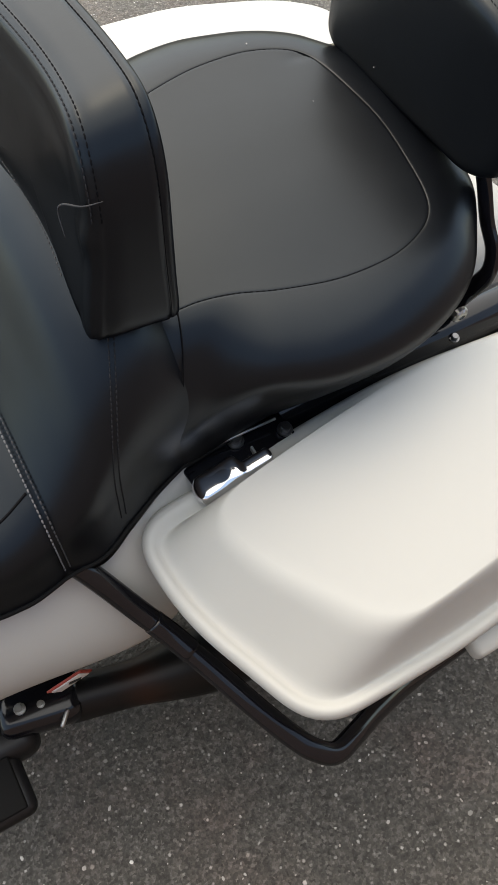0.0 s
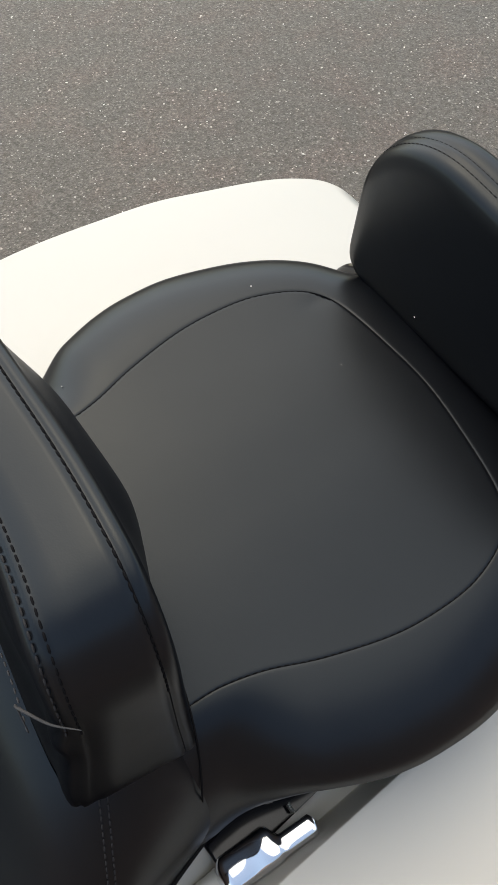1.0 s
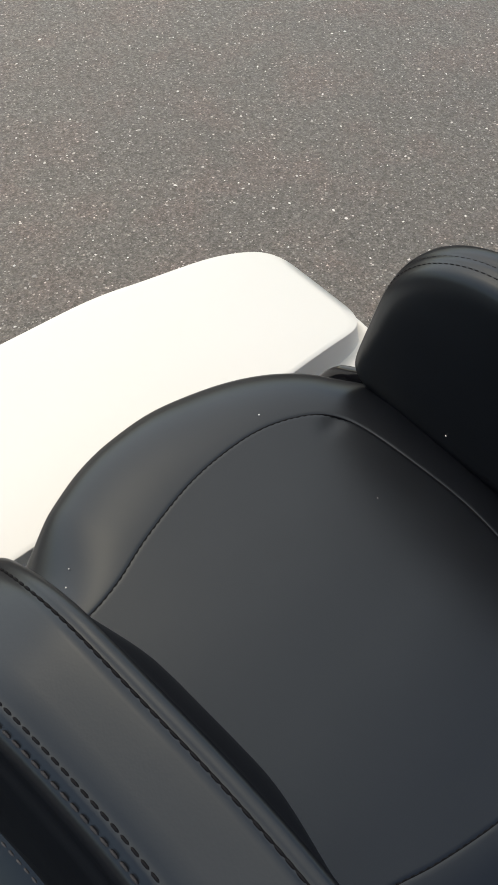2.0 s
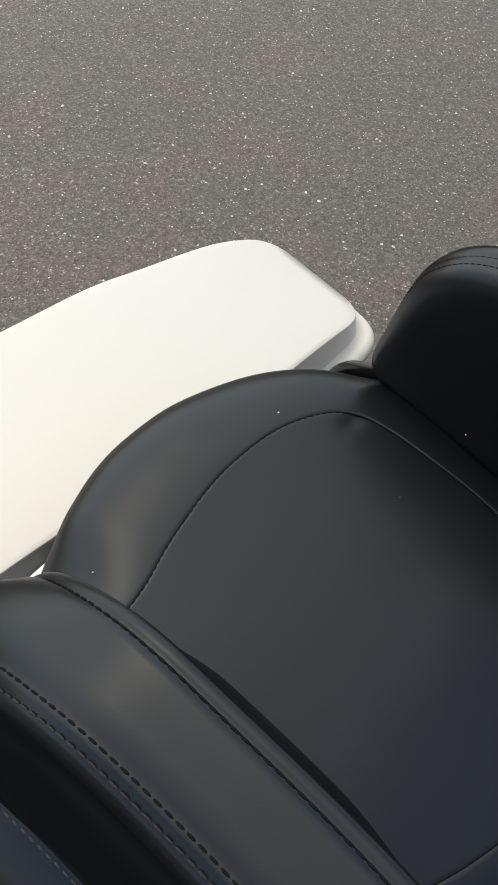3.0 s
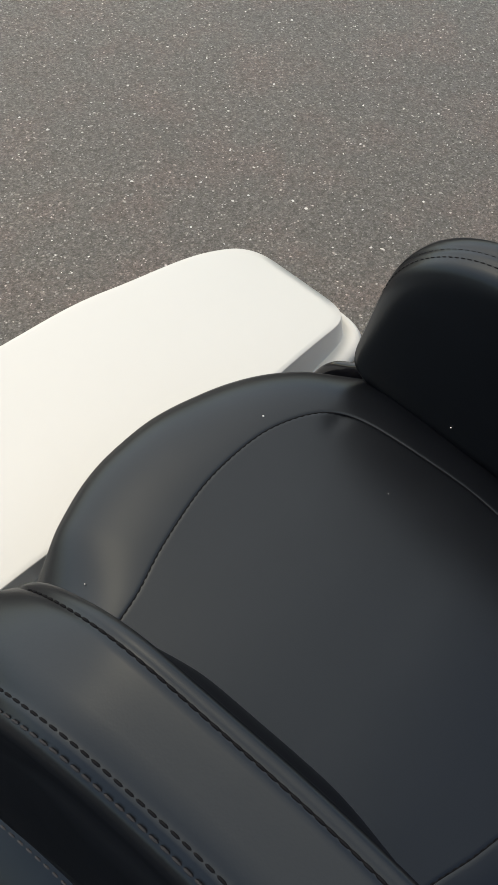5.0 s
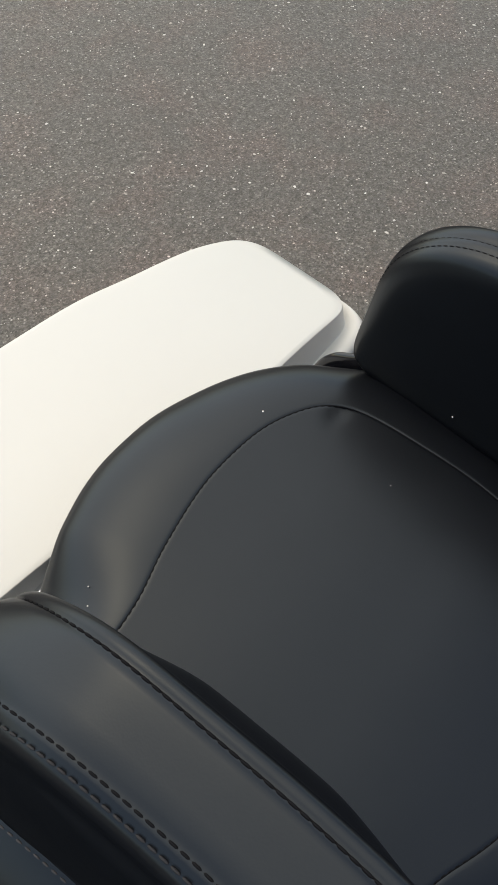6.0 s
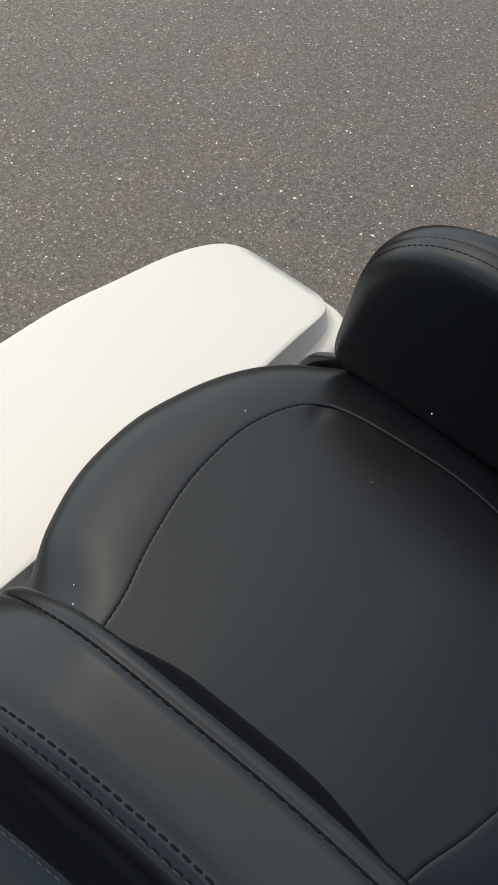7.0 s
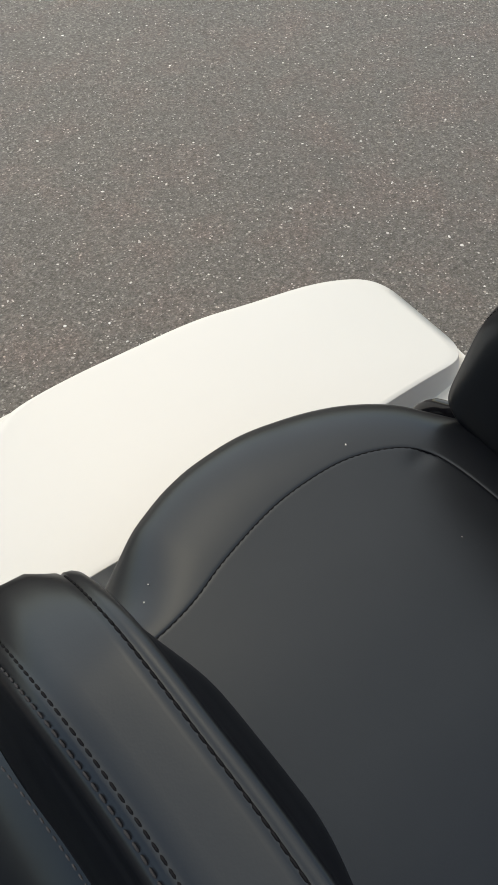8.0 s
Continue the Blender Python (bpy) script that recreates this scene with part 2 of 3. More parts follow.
# ---- ground ----
def ground():
    bm = bmesh.new()
    edges = [-300, -40, -8, -3, -1.5, -0.8, -0.2, 0.4, 1.0, 1.6, 2.4, 3.4, 5, 10, 40, 300]
    grid = [[bm.verts.new((x, y, 0)) for x in edges] for y in edges]
    for i in range(len(edges) - 1):
        for j in range(len(edges) - 1):
            bm.faces.new((grid[i][j], grid[i][j + 1], grid[i + 1][j + 1], grid[i + 1][j]))
    ob = part("ground", bm, ASPHALT, None, smooth=False)
    tagged(ob, "weathered grey-brown asphalt of a parking lot with coarse aggregate", "asphalt", kind="structure")


def pebbles():
    rng = random.Random(4)
    verts, faces = [], []

    def pebble(x, y, r):
        base = len(verts)
        a0 = rng.uniform(0, 6.28)
        sx, sy, sz = r * rng.uniform(0.8, 1.3), r * rng.uniform(0.6, 1.0), r * rng.uniform(0.2, 0.4)
        c, s = math.cos(a0), math.sin(a0)
        for k in range(6):
            a = k * math.pi / 3
            w = rng.uniform(0.75, 1.15)
            u, v = sx * w * math.cos(a), sy * w * math.sin(a)
            verts.append((x + u * c - v * s, y + u * s + v * c, -0.0006))
        for k in range(6):
            u0, v0, _ = verts[base + k]
            verts.append((x + (u0 - x) * 0.6, y + (v0 - y) * 0.6, sz * rng.uniform(0.8, 1.1)))
        for k in range(6):
            faces.append((base + k, base + (k + 1) % 6, base + 6 + (k + 1) % 6, base + 6 + k))
        faces.append(tuple(base + 6 + k for k in range(6)))

    for _ in range(10000):
        x, y = rng.uniform(-0.9, 3.4), rng.uniform(-1.2, 4.0)
        pebble(x, y, 0.0016 * (1.0 + 1.5 * rng.random() ** 4))
    for _ in range(260):
        pebble(rng.uniform(-0.6, 2.8), rng.uniform(-0.9, 3.4), rng.uniform(0.0024, 0.0042))
    for _ in range(2600):                       # coarser chips where the surface is more worn, away from the bike
        pebble(rng.uniform(-0.6, 3.2), rng.uniform(0.6, 3.8), 0.0024 + 0.0032 * rng.random() ** 2)
    for x, y, r in PALE_STONES:
        pebble(x, y, r)
    me = bpy.data.meshes.new("loose_pebbles")
    me.from_pydata(verts, [], faces)
    me.materials.append(PEBBLE)
    tagged(new("loose_pebbles", me), "pale stone chips bedded in the asphalt surface", "stone chips", kind="stuff")


# ---- unseen low wall added behind the camera ----
def wall():
    # added to darken the near ground and bounce warm light on the near side
    bm = rounded_box((22, 0.25, 1.3), (0.5, -1.25, 0.65), 0.01)
    m = material("bounce_brown", (0.25, 0.175, 0.15), 0.85)
    wire(m, ramp(m, noise_of(m, coords(m), 6, 6), [(0.3, (0.22, 0.155, 0.132)), (0.7, (0.28, 0.195, 0.168))]), shader(m).inputs["Base Color"])
    tagged(part("unseen_shade_wall", bm, m, None, smooth=False), "unseen brown wall added to shade the near ground and bounce warm light", "wall", kind="structure")


# the larger pale stones in the asphalt
PALE_STONES = [(1.243, 1.487, 0.0055), (1.446, 1.283, 0.006), (1.748, 1.009, 0.006), (1.542, 1.227, 0.0045), (1.04, 1.35, 0.0035), (1.005, 1.214, 0.0035),
               (1.29, 1.229, 0.0035), (1.18, 0.786, 0.005), (2.0, 1.273, 0.004), (0.653, 1.548, 0.005), (0.477, 1.262, 0.006), (1.188, 2.113, 0.005),
               (0.773, 2.403, 0.006), (0.619, 1.868, 0.004), (1.251, 2.527, 0.007), (0.095, -0.416, 0.004), (0.055, -0.538, 0.005), (-0.465, -0.328, 0.0045),
               (-0.403, -0.354, 0.004), (-0.044, -0.398, 0.003), (-0.134, -0.481, 0.003), (-0.402, -0.273, 0.004)]

# ---- motorcycle ----
LEAN = Matrix.Translation((0, 0.137, 0)) @ Matrix.Rotation(radians(9.7), 4, "X")
bike = new("motorcycle")
bike.empty_display_size = 0.2
bike.matrix_world = LEAN
tagged(bike, "ivory touring motorcycle with black leather seats leaning on its stand", "motorcycle")


def mirrored(points):
    """Closed outline from the half with y >= 0, given from front to rear."""
    half = [Vector((x, y, 0)) for x, y in points]
    return half + [Vector((p.x, -p.y, 0)) for p in reversed(half[1:-1])]


def polar(points, steps, centre, angles):
    """Radius over angle of a closed outline."""
    pts = spline(mirrored(points), steps, True)
    table = sorted((math.atan2(p.y, p.x - centre) % (2 * math.pi), math.hypot(p.x - centre, p.y)) for p in pts)
    t = [a for a, _ in table]
    r = [b for _, b in table]
    return np.interp(angles, [t[-1] - 2 * math.pi] + t + [t[0] + 2 * math.pi], [r[-1]] + r + [r[0]])


def passenger_seat():
    n, c = 220, 0.0
    ang = [2 * math.pi * k / n for k in range(n)]
    seam = polar([(-0.19, 0), (-0.188, 0.07), (-0.172, 0.114), (-0.137, 0.1170), (-0.11, 0.1175), (-0.078, 0.1240), (-0.04, 0.1375), (0.01, 0.1500),
                  (0.05, 0.1530), (0.085, 0.1500), (0.117, 0.1385), (0.136, 0.1230), (0.147, 0.098), (0.154, 0.05), (0.158, 0)], 14, c, ang)
    rim = polar([(-0.235, 0), (-0.228, 0.12), (-0.200, 0.178), (-0.165, 0.187), (-0.130, 0.186), (-0.100, 0.196), (-0.070, 0.210), (-0.035, 0.223), (0.0, 0.229),
                 (0.05, 0.229), (0.10, 0.218), (0.145, 0.197), (0.180, 0.166), (0.205, 0.12), (0.220, 0.06), (0.223, 0)], 14, c, ang)
    low = polar([(-0.225, 0), (-0.218, 0.12), (-0.195, 0.170), (-0.165, 0.181), (-0.130, 0.178), (-0.100, 0.175), (-0.050, 0.167), (0.0, 0.163), (0.05, 0.164),
                 (0.10, 0.162), (0.14, 0.150), (0.17, 0.125), (0.195, 0.09), (0.205, 0.05), (0.207, 0)], 14, c, ang)
    # the padding is full over the hips and slopes off at the waist, where the seat runs on into the saddle
    hip = [smoothstep(-0.16, -0.07, r * math.cos(a)) for r, a in zip(rim, ang)]
    full = [1.15 - 0.17 * h for h in hip]
    back = [smoothstep(0.10, 0.19, r * math.cos(a)) * smoothstep(0.165, 0.10, abs(r * math.sin(a))) for r, a in zip(rim, ang)]
    brim = [0.684 + 0.067 * h + 0.030 * b - 0.006 * smoothstep(0.02, 0.09, r * math.cos(a)) for h, b, r, a in zip(hip, back, rim, ang)]      # higher again against the backrest

    def crown(x, y):
        return 0.794 - 0.004 * smoothstep(0.02, 0.16, abs(y)) + 0.002 * smoothstep(0.0, 0.16, x)

    def seat_height(x, y):
        """The skin's height over a spot of the panel or the bolster."""
        a, d = math.atan2(y, x - c) % (2 * math.pi), math.hypot(x - c, y)
        i = int(a / (2 * math.pi) * n) % n
        if d < seam[i]:
            return crown(x, y) + 0.0003
        q = math.asin(min(1.0, ((d - seam[i]) / (rim[i] - seam[i])) ** (1 / full[i])))
        return brim[i] + (crown(c + seam[i] * math.cos(a), seam[i] * math.sin(a)) + 0.0003 - brim[i]) * math.cos(q) ** full[i]

    rings = []
    for k in range(1, 27):                      # inner panel, padded up from the seam
        s = 1 - (1 - k / 26) ** 2
        ring = []
        for a, r in zip(ang, seam):
            d = r * s
            x, y = c + d * math.cos(a), d * math.sin(a)
            edge = r - d
            ring.append((x, y, crown(x, y) + 0.0003 - 0.0011 * math.exp(-((x - 0.132) / 0.016) ** 2 - ((y - 0.118) / 0.007) ** 2) - 0.0005 * math.exp(-(edge / 0.0010) ** 2)))
        rings.append(ring)
    for k in range(1, 25):                      # bolster
        q = math.pi / 2 * (k / 24) ** 2.0
        ring = []
        for a, r0, r1, f, zr in zip(ang, seam, rim, full, brim):
            d = r0 + (r1 - r0) * math.sin(q) ** f
            x, y = c + d * math.cos(a), d * math.sin(a)
            z0 = crown(c + r0 * math.cos(a), r0 * math.sin(a))
            z = zr + (z0 + 0.0003 - zr) * max(0.0, math.cos(q)) ** f - 0.0005 * math.exp(-((d - r0) / 0.0010) ** 2)
            ring.append((x, y, z))
        rings.append(ring)
    for k in range(1, 17):                      # flank down to the seat pan
        q = math.pi / 2 * k / 16
        ring = []
        for a, r0, r1, zr in zip(ang, rim, low, brim):
            d = r1 + (r0 - r1) * math.cos(q) ** 1.6
            ring.append((c + d * math.cos(a), d * math.sin(a), zr - (zr - 0.607) * math.sin(q) ** 1.6))
        rings.append(ring)
    ob = part("passenger_seat", rings_mesh(rings), LEATHER, bike, "smooth black leather passenger seat with a sewn inner panel")
    line = [Vector((c + r * math.cos(a), r * math.sin(a), crown(c + r * math.cos(a), r * math.sin(a)) - 0.0003)) for a, r in zip(ang, seam)]
    part("seam", tube(line, 0.0004, 6, closed=True), THREAD, ob)
    part("stitching", stitches([Vector((p.x * 0.9975, p.y * 0.9975, p.z + 0.0004)) for p in line + line[:1]], 0.0055, 0.0034, 0.0004), THREAD, ob)
    welt = [Vector((c + l * math.cos(a), l * math.sin(a), 0.608)) for a, l in zip(ang, low)]
    part("welt", tube(welt, 0.0024, 6, closed=True), RUBBER, ob)
    for s in (-1, 1):                           # the seam where the passenger seat's cover joins the saddle's
        joint = [Vector((p.x, s * p.y, seat_height(p.x, s * p.y) + 0.0002)) for p in
                 spline([(-0.127, 0.085, 0), (-0.130, 0.103, 0), (-0.137, 0.130, 0), (-0.146, 0.154, 0), (-0.160, 0.180, 0)], 8)]
        part("seam", tube(joint, 0.0007, 6), THREAD, ob)
    for x, y, r, mat in ((0.091, 0.1605, 0.0008, LABEL_WHITE), (0.109, 0.051, 0.0004, LABEL_WHITE), (-0.0935, 0.1555, 0.0006, PEBBLE), (-0.103, 0.146, 0.0007, PEBBLE)):
        speck(x, y, seat_height(x, y), r, ob, mat)


def speck(x, y, z, r, parent, mat=LABEL_WHITE):
    bm = bmesh.new()
    bmesh.ops.create_icosphere(bm, subdivisions=1, radius=r, matrix=Matrix.Translation((x, y, z)))
    part("dust_speck", bm, mat, parent)


def section(x, zc, w, zw, wb, zb, power, n=44):
    """Half cross-section of a saddle, from the middle over the shoulder to the skirt's edge, then mirrored."""
    half = []
    for k in range(n + 1):
        q = math.pi / 2 * k / n
        half.append((x, w * math.sin(q) ** (2 / power), zw + (zc - zw) * max(0.0, math.cos(q)) ** (2 / power)))
    for k in range(1, 9):
        u = k / 8
        half.append((x, w + (wb - w) * u * u, zw + (zb - zw) * u))
    return half


RIDER = [  # x, crown height, half width, its height, half width and height of the skirt's edge, squareness
    (-0.66, 0.700, 0.09, 0.655, 0.09, 0.610, 2.4), (-0.60, 0.705, 0.125, 0.650, 0.125, 0.605, 2.4), (-0.50, 0.700, 0.190, 0.640, 0.195, 0.600, 3.4),
    (-0.42, 0.698, 0.228, 0.638, 0.236, 0.596, 3.8), (-0.36, 0.702, 0.238, 0.640, 0.245, 0.594, 3.7), (-0.31, 0.722, 0.230, 0.645, 0.236, 0.592, 3.1),
    (-0.275, 0.762, 0.222, 0.655, 0.236, 0.590, 2.7), (-0.24, 0.805, 0.208, 0.668, 0.218, 0.590, 2.6), (-0.20, 0.828, 0.195, 0.678, 0.197, 0.590, 2.5),
    (-0.16, 0.810, 0.185, 0.678, 0.181, 0.592, 2.4), (-0.12, 0.762, 0.172, 0.670, 0.168, 0.598, 2.4), (-0.06, 0.700, 0.158, 0.650, 0.155, 0.600, 2.3)]


def rider_row(x):
    xs = [r[0] for r in RIDER]
    i = max(0, min(len(xs) - 2, int(np.searchsorted(xs, x)) - 1))
    a, b, c, d = (RIDER[max(0, min(len(RIDER) - 1, i + k))] for k in (-1, 0, 1, 2))
    u = (x - b[0]) / (c[0] - b[0])
    return [0.5 * (2 * q + (r - p) * u + (2 * p - 5 * q + 4 * r - s) * u * u + (3 * q - p - 3 * r + s) * u ** 3)
            for p, q, r, s in zip(a, b, c, d)]


def rider_point(x, k, lift=0.0):
    """A point of the rider saddle's skin, k from 0 (middle) to 52 (edge)."""
    _, zc, w, zw, wb, zb, power = rider_row(x)
    half = section(x, zc, w, zw, wb, zb, power)
    i = min(int(k), len(half) - 2)
    p = Vector(half[i]).lerp(Vector(half[i + 1]), k - i)
    return Vector((p.x, -(p.y + lift * min(1, p.y / w)), p.z + lift))


def rider_seat():
    xs = [-0.66 + 0.60 * k / 110 for k in range(111)]
    bm = bmesh.new()
    rows = []
    for x in xs:
        _, zc, w, zw, wb, zb, power = rider_row(x)
        half = []
        for px, py, pz in section(x, zc, w, zw, wb, zb, power):
            groove = 0.0035 * math.exp(-((x + 0.312) / 0.006) ** 2) 
            half.append((px, py - groove * (py / w) * 0.7, pz - groove * (1 - 0.5 * py / w)))
        ring = [bm.verts.new(p) for p in half] + [bm.verts.new((p[0], -p[1], p[2])) for p in half[1:]]
        m = len(half)
        rows.append([ring[m - 1 - i] for i in range(m)] + ring[m:])
    for a, b in zip(rows, rows[1:]):
        for i in range(len(a) - 1):
            bm.faces.new((a[i], a[i + 1], b[i + 1], b[i]))
    bm.faces.new(rows[0])
    bm.faces.new(list(reversed(rows[-1])))
    for a, b in zip(rows, rows[1:]):
        bm.faces.new((a[0], b[0], b[-1], a[-1]))
    ob = part("rider_seat", bm, LEATHER, bike, "black leather rider saddle with double-stitched panels")
    for x, lift, mat in ((-0.3145, 0.0010, THREAD_PALE), (-0.3090, 0.0006, THREAD_SOFT)):
        part("stitching", stitches([rider_point(x, k * 0.5, lift) for k in range(0, 98)], 0.0050, 0.0040, 0.0009), mat, ob)

    def slant(k):
        """The rear seam runs forward as it comes down the flank."""
        return -0.176 - 0.100 * (-rider_point(-0.215, k).y / 0.238) ** 2.2

    for shift in (0.0, 0.006):
        part("stitching", stitches([rider_point(slant(k * 0.5) + shift, k * 0.5, 0.0004) for k in range(0, 98)], 0.0050, 0.0040, 0.0007), DULL_THREAD, ob)
    cross = [rider_point(-0.317 - 0.10 * k / 24, 21.5 + 0.5 * math.sin(k / 24 * 2), 0.0002) for k in range(25)]
    part("seam", tube(cross, 0.0013, 6), THREAD, ob)
    edge = [rider_point(-0.65 + 0.5 * k / 60, 51, 0.001) for k in range(61)]
    part("skirt_welt", tube(edge, 0.0022, 8), RUBBER, ob)


def pad_outline(half_w, z0, z1, r_top, r_bot, n=16, shoulder=None, foot=None):
    """Outline of an upholstered pad in the y-z plane: large round shoulders, smaller round feet. r: (across, up); shoulder: the other shoulder's;
    foot: the other foot's across, up and height."""
    pts = []
    r_near = shoulder or r_top
    f_near = foot or (*r_bot, z0)
    for cy, cz, ry, rz, a0 in ((half_w - r_top[0], z1 - r_top[1], *r_top, 0), (-half_w + r_near[0], z1 - r_near[1], *r_near, 90),
                               (-half_w + f_near[0], f_near[2] + f_near[1], f_near[0], f_near[1], 180), (half_w - r_bot[0], z0 + r_bot[1], *r_bot, 270)):
        for k in range(n + 1):
            a = radians(a0 + 90 * k / n)
            pts.append((cy + ry * math.cos(a), cz + rz * math.sin(a)))
    # even spacing
    loop = pts + pts[:1]
    lens = [0.0]
    for p, q in zip(loop, loop[1:]):
        lens.append(lens[-1] + math.dist(p, q))
    want = np.linspace(0, lens[-1], 161)[:-1]
    ys = np.interp(want, lens, [p[0] for p in loop])
    zs = np.interp(want, lens, [p[1] for p in loop])
    # soften the corners' joins
    for _ in range(6):
        ys = 0.5 * ys + 0.25 * (np.roll(ys, 1) + np.roll(ys, -1))
        zs = 0.5 * zs + 0.25 * (np.roll(zs, 1) + np.roll(zs, -1))
    return list(zip(ys.tolist(), zs.tolist()))


def inset(outline, d):
    n = len(outline)
    out = []
    for i, (y, z) in enumerate(outline):
        ty, tz = outline[(i + 1) % n][0] - outline[i - 1][0], outline[(i + 1) % n][1] - outline[i - 1][1]
        s = math.hypot(ty, tz) or 1
        out.append((y - d * tz / s, z + d * ty / s))
    return out


def toward(outline, s):
    cy = sum(p[0] for p in outline) / len(outline)
    cz = sum(p[1] for p in outline) / len(outline)
    return [(cy + (y - cy) * s, cz + (z - cz) * s) for y, z in outline]


def pad(name, label, outline, shape, face_x, dome, back_x, hump, thick=lambda x, z, y: 0.0, bulge=lambda x, y: 0.0):
    """An upholstered pad: rings of (x, inset) from the front face's edge over the band to the back, with domed faces."""
    face = inset(outline, shape[0][1])
    back = inset(outline, shape[-1][1])
    rings = []
    for k in range(1, 15):
        s = k / 15
        rings.append([(face_x + dome * s ** 3 - thick(face_x, z, y), y, z) for y, z in toward(face, s)])
    for x, d in shape:
        rings.append([(x - thick(x, z, y), y + bulge(x, y), z) for y, z in inset(outline, d)])
    for k in range(14, 0, -1):
        s = k / 15
        rings.append([(back_x - thick(back_x, z, y) + hump(y, z) * (1 - s ** 3) ** 1.2, y, z) for y, z in toward(back, s)])
    return part(name, rings_mesh(rings), LEATHER, bike, label)


def rider_backrest():
    # narrower towards the top, one shoulder squarer than the other, sitting a little askew
    plain = pad_outline(0.150, 0.815, 1.011, (0.085, 0.085), (0.03, 0.03), shoulder=(0.055, 0.06))
    o = [(y * (1 - 0.85 * max(0.0, z - 0.835)), z - 0.10 * y * smoothstep(0.86, 1.0, z)) for y, z in plain]
    band = [(-0.2042, 0.032), (-0.2034, 0.023), (-0.2020, 0.0170), (-0.2000, 0.0132), (-0.1978, 0.0112), (-0.1960, 0.0108), (-0.1945, 0.0084), (-0.1920, 0.0080), (-0.1898, 0.0076),
            (-0.1880, 0.0062), (-0.1800, 0.0045), (-0.1700, 0.0025), (-0.1620, 0.0010), (-0.1580, 0.0006), (-0.1563, 0.0026), (-0.1546, 0.0008),
            (-0.1510, 0.0010), (-0.1490, 0.0024), (-0.1475, 0.0060), (-0.1468, 0.013)]

    def swell(x, z, y):
        """The pad grows thicker towards its foot and wraps forward at the sides."""
        wrap = 0.0113 * min(1.0, max(0.0, -y / 0.14)) ** 2
        pouch = 0.0045 * math.exp(-((y + 0.121) / 0.013) ** 2 - ((z - 0.936) / 0.014) ** 2) * smoothstep(-0.185, -0.205, x)
        return pouch + (0.016 * smoothstep(0.96, 0.83, z) + 0.011 * (y / 0.14) ** 2) * smoothstep(-0.165, -0.20, x) + wrap

    def plump(x, y):
        """The far side's band is stuffed fuller."""
        return 0.020 * math.exp(-((x + 0.178) / 0.016) ** 2) * smoothstep(0.075, 0.13, y)

    ob = pad("rider_backrest", "padded black leather rider backrest with double-stitched front edge", o, band,
             -0.2138, 0.0092, -0.1468, lambda y, z: 0.020 * smoothstep(0.13, 0.03, abs(y - 0.006)), swell, plump)
    for x, d, r, thread in ((-0.1975, 0.0109, 0.0006, DULL_THREAD), (-0.1920, 0.0079, 0.0006, THREAD), (-0.1566, 0.0016, 0.0007, THREAD)):
        path = [Vector((x - swell(x, z, y), y + plump(x, y), z)) for y, z in inset(o, d)]
        while path[0].z > 0.952 or path[-1].z < 0.952:      # the rows run over the top, from one tuck to the other
            path = path[1:] + path[:1]
        part("stitching", stitches([p for p in path if p.z > 0.952], 0.0054, 0.0043, r), thread, ob)
    groove = [Vector((-0.1563 - swell(-0.1563, z, y), y, z)) for y, z in inset(o, 0.0028)]
    part("seam", tube(groove, 0.0008, 6, closed=True), THREAD, ob)
    post = tube(spline([(-0.178, 0, 0.88), (-0.178, 0, 0.84), (-0.175, 0, 0.79), (-0.17, 0, 0.70)], 6), 0.016, 12, squash=(1.6, 0.6))
    part("mounting_post", post, SATIN, ob)
    tuck = spline([(-0.2085, -0.132, 0.978), (-0.2180, -0.120, 0.967), (-0.2255, -0.104, 0.958), (-0.2268, -0.098, 0.944), (-0.2285, -0.108, 0.930)], 8)
    part("tuck", tube([p + Vector((-0.0026 * smoothstep(0.975, 0.95, p.z), 0, 0)) for p in tuck], lambda u: 0.0008 * math.sin(math.pi * (0.08 + 0.84 * u)), 8), THREAD_SOFT, ob)
    lower = [Vector((-0.2140 - swell(-0.21, 0.871, y), y, 0.871)) for y in (0.11 - 0.004 * k for k in range(52))]
    part("stitching", stitches(lower, 0.0056, 0.0038, 0.0006), THREAD_SOFT, ob)
    # turned a little about its post
    ob.matrix_local = Matrix.Translation((-0.1605, -0.0004, -0.0053)) @ Matrix.Rotation(radians(2.5), 4, "Z") @ Matrix.Translation((0.17, 0, 0))


def passenger_backrest():
    o = pad_outline(0.154, 0.773, 0.959, (0.098, 0.086), (0.034, 0.024), foot=(0.078, 0.062, 0.796))
    band = [(0.1815, 0.020), (0.1832, 0.0115), (0.1858, 0.0064), (0.1892, 0.0044), (0.1930, 0.0036), (0.1955, 0.0026), (0.1985, 0.0014), (0.2003, 0.0020), (0.2022, 0.0006),
            (0.2080, 0.0), (0.2140, 0.0006), (0.2190, 0.0040), (0.2225, 0.011), (0.2240, 0.020)]
    ob = pad("passenger_backrest", "padded black leather passenger backrest with rounded shoulders", o, band,
             0.1795, 0.0022, 0.224, lambda y, z: 0.006)
    for x, d in ((0.1926, 0.0034), (0.2001, 0.0018)):
        path = [Vector((x, y, z)) for y, z in inset(o, d)]
        part("stitching", stitches(path + path[:1], 0.0048, 0.0034, 0.00035), DULL_BLACK, ob)
    speck(0.1797, 0.050, 0.813, 0.0007, ob)


